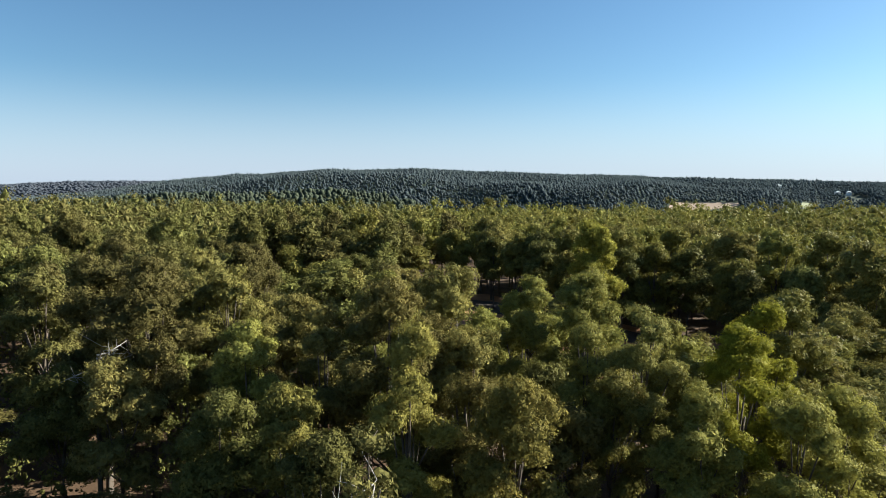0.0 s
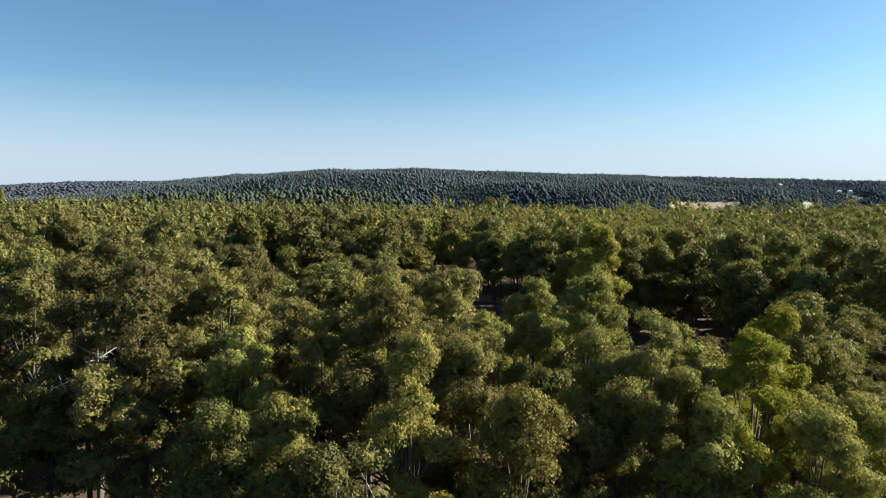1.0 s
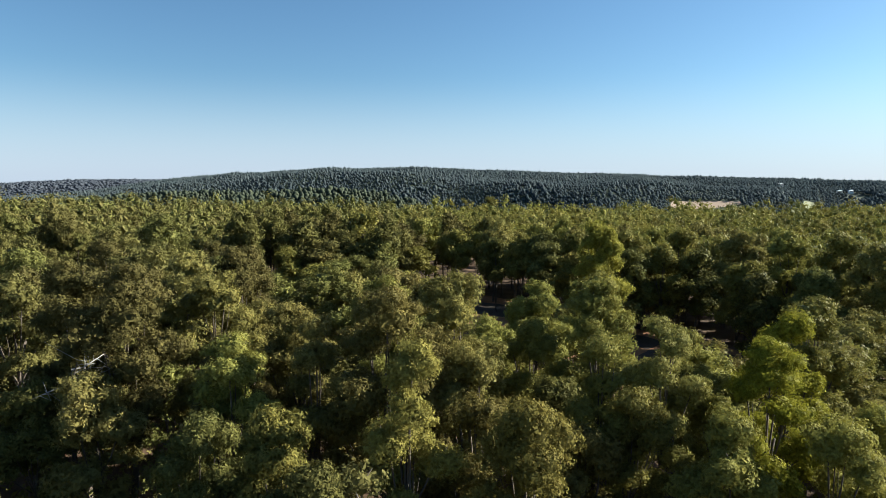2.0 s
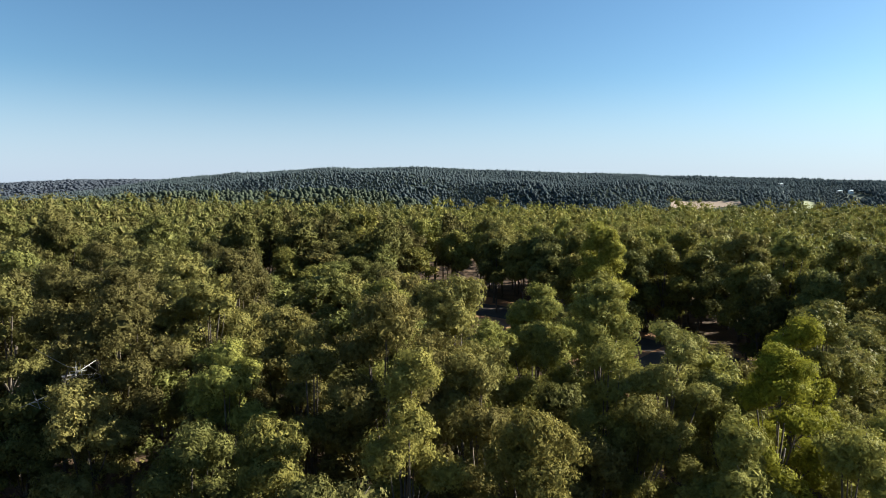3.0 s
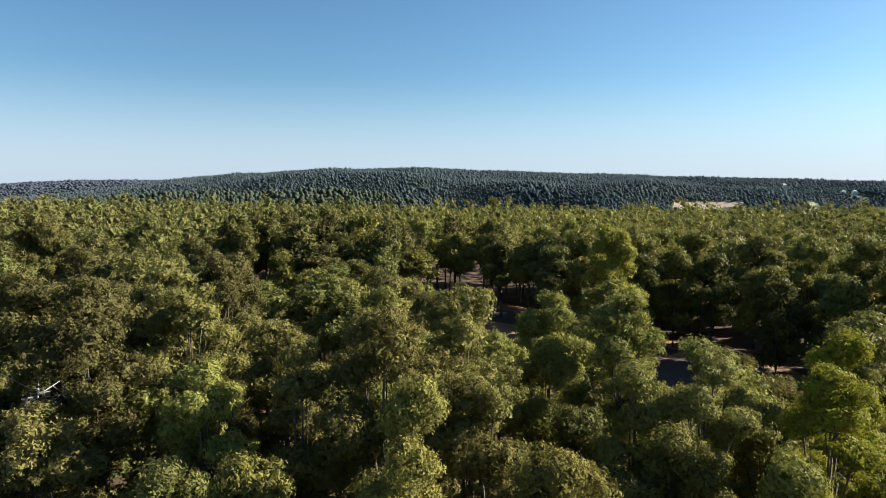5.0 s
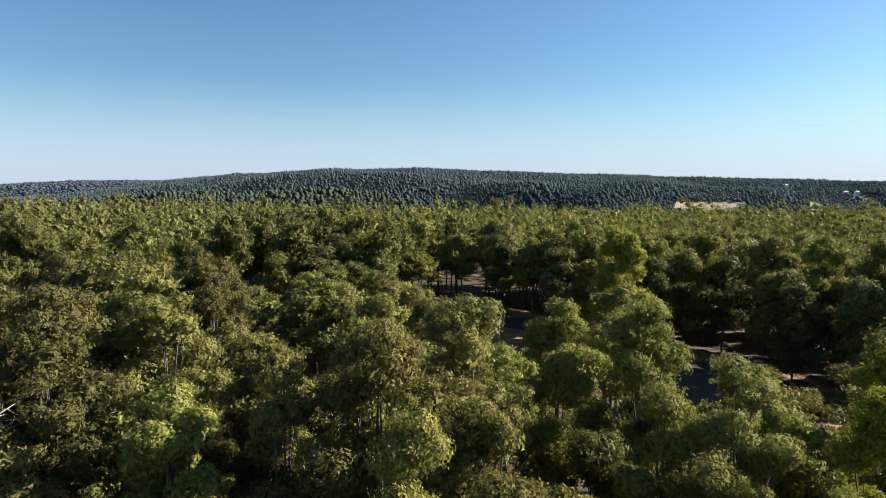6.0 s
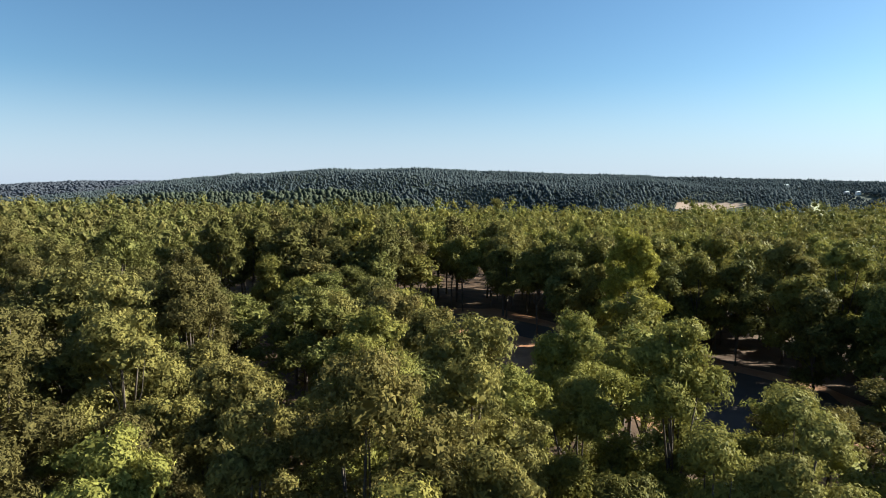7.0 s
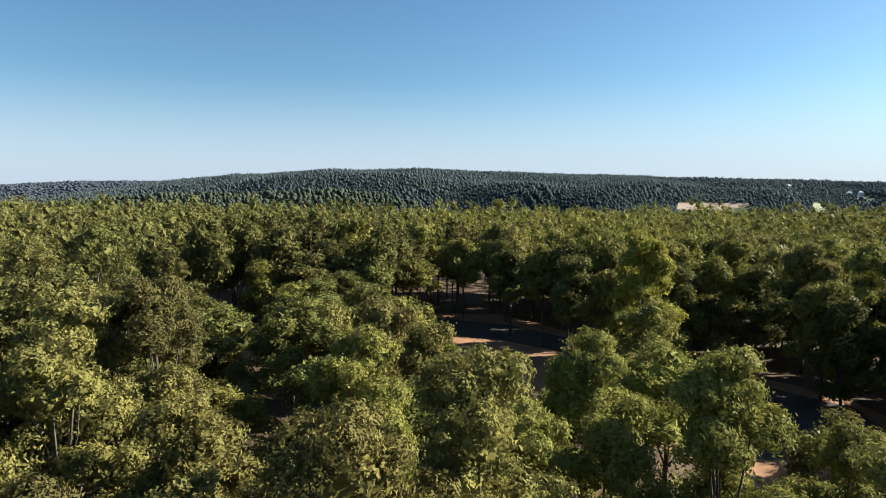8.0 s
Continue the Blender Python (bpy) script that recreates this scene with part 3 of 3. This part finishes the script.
# ---- a dead tree with bleached, twisted branches ----
def dead_tree(x, y, top, reach, seed):
    rng = np.random.default_rng(seed)
    z = float(terrain(x, y))
    h = top - z
    root = new("dead_tree")
    stem = [(0, 0, -0.3), (0.2, 0.1, h * 0.4), (0.5, -0.2, h * 0.76), (0.9, -0.1, h * 0.84)]
    v, f = tube(stem, [0.22, 0.16, 0.10, 0.04], 8)
    mesh_object("trunk", v, f, BARK, root, True)
    for k in range(11):
        foot = np.array(stem[2]) * (0.80 + 0.027 * k) + rng.normal(size=3) * 0.05
        a = rng.uniform(0, 6.28)
        way = np.array([math.cos(a), math.sin(a), rng.uniform(-0.15, 0.95)]) * reach * rng.uniform(0.5, 1.0)
        mid = foot + way * 0.5 + rng.normal(size=3) * 0.3
        tip = foot + way + rng.normal(size=3) * 0.4
        v, f = tube([tuple(foot), tuple(mid), tuple(tip)], [0.07, 0.045, 0.015], 6)
        branch = mesh_object("branch", v, f, DEAD, root, True)
        for _ in range(3):
            end = mid + (tip - mid) * rng.uniform(0.2, 0.9)
            v, f = tube([tuple(end), tuple(end + rng.normal(size=3) * 0.35), tuple(end + rng.normal(size=3) * 0.8)], [0.035, 0.024, 0.01], 4)
            mesh_object("twig", v, f, DEAD, branch, True)
    root.location = (x, y, z)
    return tagged(root, "dead tree with bleached white bare twisted branches", "dead tree")


dead_tree(-25.6, 46.4, 18.4, 1.9, 5)
dead_tree(-2.9, 26.4, 17.4, 1.2, 8)

# ---- undergrowth between the trunks ----
shrubs = []
for x, y in [(rng.uniform(-75, 75), rng.uniform(4, 105)) for _ in range(1800)]:
    if abs(x) < 0.74 * y + 10 and not inside(x, y, CLEARING):
        shrubs.append((x, y))


# ---- the forest beyond, where trees can no longer be counted ----
def puff_set(rng, tall, wide, count, size, jitter=0.3, start=0.34):
    """One distant tree at the origin: lumps of inner foliage, set with leaf sprays."""
    clumps = 8 if count > 100 else 5
    f = (np.arange(clumps) + 0.5) / clumps
    a = np.arange(clumps) * 2.4 + rng.random() * 6
    out = wide * np.sqrt(np.clip(1 - ((f - 0.35) / 0.68) ** 2, 0.03, 1)) * rng.uniform(0.45, 0.8, clumps)
    centres = np.stack([np.cos(a) * out, np.sin(a) * out, tall * (start + (0.88 - start) * f)], 1)
    radii = wide * rng.uniform(0.34, 0.52, clumps)
    return np.concatenate([leaves(rng, centres, radii, count, size, 0.85, 0.75, jitter, 2), lumps(rng, centres, radii * 0.46, COARSE, 0.85, 0.25)])


def far_forest(name, places, tall, wide, mat, label, seed, upright=0.8, shape=COARSE, rough=0.22):
    """Woods so far off that a tree is a pair of soft lumps, or one."""
    rng = np.random.default_rng(seed)
    x, y = np.array([p[0] for p in places]), np.array([p[1] for p in places])
    count = len(places)
    foot = np.stack([x, y, terrain(x, y)], 1)
    size = rng.uniform(0.45, 1.35, (count, 1)) * (1 + 0.25 * np.sin(x / 37.0) * np.sin(y / 53.0))[:, None]
    verts, faces = shape
    made = []
    levels = ((0.62, 0.0, 0.52), (0.40, 0.42, 0.58)) if shape is COARSE else ((0.5, 0.0, 0.55),)
    for level, out, share in levels:
        way = rng.uniform(0, 6.28, count)
        hub = foot + np.stack([np.cos(way) * out * wide, np.sin(way) * out * wide, np.full(count, level * tall)], 1) * size
        span = wide * share * size * rng.uniform(0.8, 1.2, (count, 1))
        bent = verts[None] * (1.15 + rough * rng.normal(size=(count, len(verts), 1))) * np.array([1, 1, upright])
        made.append((bent * span[:, None] + hub[:, None]).reshape(-1, 3))
    co = np.concatenate(made)
    corners = (faces[None] + (np.arange(len(levels) * count) * len(verts))[:, None, None]).reshape(-1)
    me = bpy.data.meshes.new(name)
    me.vertices.add(len(co))
    me.vertices.foreach_set("co", co.reshape(-1).astype(np.float32))
    me.loops.add(len(corners))
    me.loops.foreach_set("vertex_index", corners.astype(np.int32))
    me.polygons.add(len(corners) // 3)
    me.polygons.foreach_set("loop_start", np.arange(0, len(corners), 3, dtype=np.int32))
    me.polygons.foreach_set("use_smooth", np.ones(len(corners) // 3, bool))
    me.update(calc_edges=True)
    me.materials.append(mat)
    return tagged(new(name, me), label, "forest", kind="stuff")


def forest(name, places, count, size, tall, wide, mat, label, seed, jitter=0.3, start=0.34):
    rng = np.random.default_rng(seed)
    kinds = [puff_set(rng, tall, wide, count, size, jitter, start) for _ in range(12)]
    made = []
    for x, y in places:
        q = kinds[int(rng.integers(12))]
        a, s = rng.uniform(0, 6.28), rng.uniform(0.62, 1.15)
        c, d = math.cos(a) * s, math.sin(a) * s
        p = np.empty_like(q)
        p[..., 0] = q[..., 0] * c - q[..., 1] * d + x
        p[..., 1] = q[..., 0] * d + q[..., 1] * c + y
        p[..., 2] = q[..., 2] * s * rng.uniform(0.85, 1.25)
        made.append(p)
    made = np.concatenate(made)
    ground_z = np.repeat(terrain(np.array([p[0] for p in places]), np.array([p[1] for p in places])), len(kinds[0]))
    made[..., 2] += ground_z[:, None]
    return tagged(new(name, leaf_mesh(name, made, mat)), label, "forest", kind="stuff")


def scatter(y0, y1, spacing, reach, seed, keep=lambda x, y: True):
    rng = np.random.default_rng(seed)
    out = []
    y = y0
    while y < y1:
        half = reach * y + 30
        wild = 0.45 if y < 900 else 0.95
        for x in np.arange(-half, half, spacing):
            px, py = x + rng.uniform(-wild, wild) * spacing, y + rng.uniform(-wild, wild) * spacing
            if keep(px, py):
                out.append((px, py))
        y += spacing
    return out


FIELDS = [
    [(412, 1150), (470, 1143), (520, 1150), (548, 1158), (552, 1176), (490, 1188), (428, 1186)],
    [(652, 1140), (678, 1140), (712, 1215), (690, 1225)],
]
OPEN_FRONT = [
    [(392, 1080), (520, 1080), (549, 1158), (412, 1150)],
    [(620, 1070), (655, 1070), (678, 1140), (652, 1140)],
]
HOUSES = [(763, 1438, 12, 8, 2.6), (823, 1318, 9, 6, 2.4), (840, 1308, 8, 6, 2.4)]


def free(x, y):
    """Whether a tree may stand here: not in a field, nor right before one, nor before a house."""
    if any(inside(x, y, f) for f in FIELDS + OPEN_FRONT):
        return False
    return not any(abs(x - hx) < 11 and hy - 75 < y < hy + 8 for hx, hy, *_ in HOUSES)


beyond = [p for p in scatter(131, 330, 6.4, 0.74, 21) if not inside(p[0], p[1], CLEARING) and not inside(p[0], p[1], GLADE) and not (p[1] < 194 and -46 < p[0] < 94)]
# shrubs take the deep tint, which puts the floor's shade into their colour
forest("undergrowth", shrubs, 40, 0.26, 3.2, 1.3, LEAF["deep"], "dark green shrubs and saplings on the shaded forest floor", 30)
forest("forest_edge", LOOSE, 240, 0.36, 16, 3.6, LEAF["olive"], "olive-green eucalyptus forest around the clearing", 31)
west, east = [p for p in beyond if p[0] < -0.06 * p[1]], [p for p in beyond if p[0] >= -0.06 * p[1]]
for k, (part_of, start, tint) in enumerate([(west, 0, "grey"), (west, 1, "deep"), (west, 2, "grey"), (west, 3, "deep"), (east, 0, "olive"), (east, 1, "deep"), (east, 2, "green"), (east, 3, "gold")]):
    forest("forest_canopy", part_of[start::4], 310, 0.43, 18, 4.0, LEAF[tint], "dense eucalyptus canopy in mixed olive greens", 32 + k, 0.2)
nearer, woods = scatter(330, 600, 9.0, 0.76, 22, free), scatter(600, 1000, 7.3, 0.76, 25, free)
for k, tint in enumerate(("green", "deep", "olive", "deep")):
    forest("distant_forest", nearer[k::4], 84, 0.78, 16, 4.4, LEAF[tint], "distant eucalyptus canopy seen at a low angle", 46 + k, 0.2)
far_forest("distant_forest", woods, 13, 3.6, DULL_LEAF, "distant dull green woods at the foot of the hill", 51, 1.1, COARSE, 0.3)
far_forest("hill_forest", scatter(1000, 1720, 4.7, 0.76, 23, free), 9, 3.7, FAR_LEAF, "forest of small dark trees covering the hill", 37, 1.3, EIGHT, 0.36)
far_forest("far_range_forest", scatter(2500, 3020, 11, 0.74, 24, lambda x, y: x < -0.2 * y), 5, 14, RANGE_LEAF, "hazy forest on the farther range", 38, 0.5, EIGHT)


def house(x, y, wide, deep, tall):
    """A small far-off house: walls, a ridged tin roof, windows and a door."""
    z = float(terrain(x, y)) + 4.0
    root = new("house")
    a, b = wide / 2, deep / 2
    box = lambda x0, x1, y0, y1, z0, z1: ([(x0, y0, z0), (x1, y0, z0), (x1, y1, z0), (x0, y1, z0), (x0, y0, z1), (x1, y0, z1), (x1, y1, z1), (x0, y1, z1)], [(0, 3, 2, 1), (4, 5, 6, 7), (0, 1, 5, 4), (1, 2, 6, 5), (2, 3, 7, 6), (3, 0, 4, 7)])
    v, f = box(-a, a, -b, b, -4.5, tall)
    mesh_object("wall", v, f, WALL, root)
    v = [(-a - 0.6, -b - 0.6, tall), (a + 0.6, -b - 0.6, tall), (a + 0.6, b + 0.6, tall), (-a - 0.6, b + 0.6, tall), (-a * 0.7, 0, tall + deep * 0.3), (a * 0.7, 0, tall + deep * 0.3)]
    mesh_object("roof", v, [(0, 1, 5, 4), (1, 2, 5), (2, 3, 4, 5), (3, 0, 4), (3, 2, 1, 0)], TIN, root)
    for k in (-0.6, 0.1, 0.6):
        v, f = box(a * k - 0.7, a * k + 0.7, -b - 0.05, -b + 0.1, 1.0, 2.2)
        mesh_object("window", v, f, ASPHALT, root)
    v, f = box(-a * 0.25 - 0.5, -a * 0.25 + 0.5, -b - 0.05, -b + 0.1, 0.0, 2.1)
    mesh_object("door", v, f, BARK, root)
    root.location = (x, y, z)
    return tagged(root, "small pale house with a light tin roof on the wooded hillside", "house")


patch("field", FIELDS[0], 0.6, STRAW, "pale dry field at the foot of the hill", "field", 4, 12)
patch("field", FIELDS[1], 0.6, MEADOW, "small pale green paddock on the hillside", "field", 3, 12)
for spot in HOUSES:
    house(*spot)
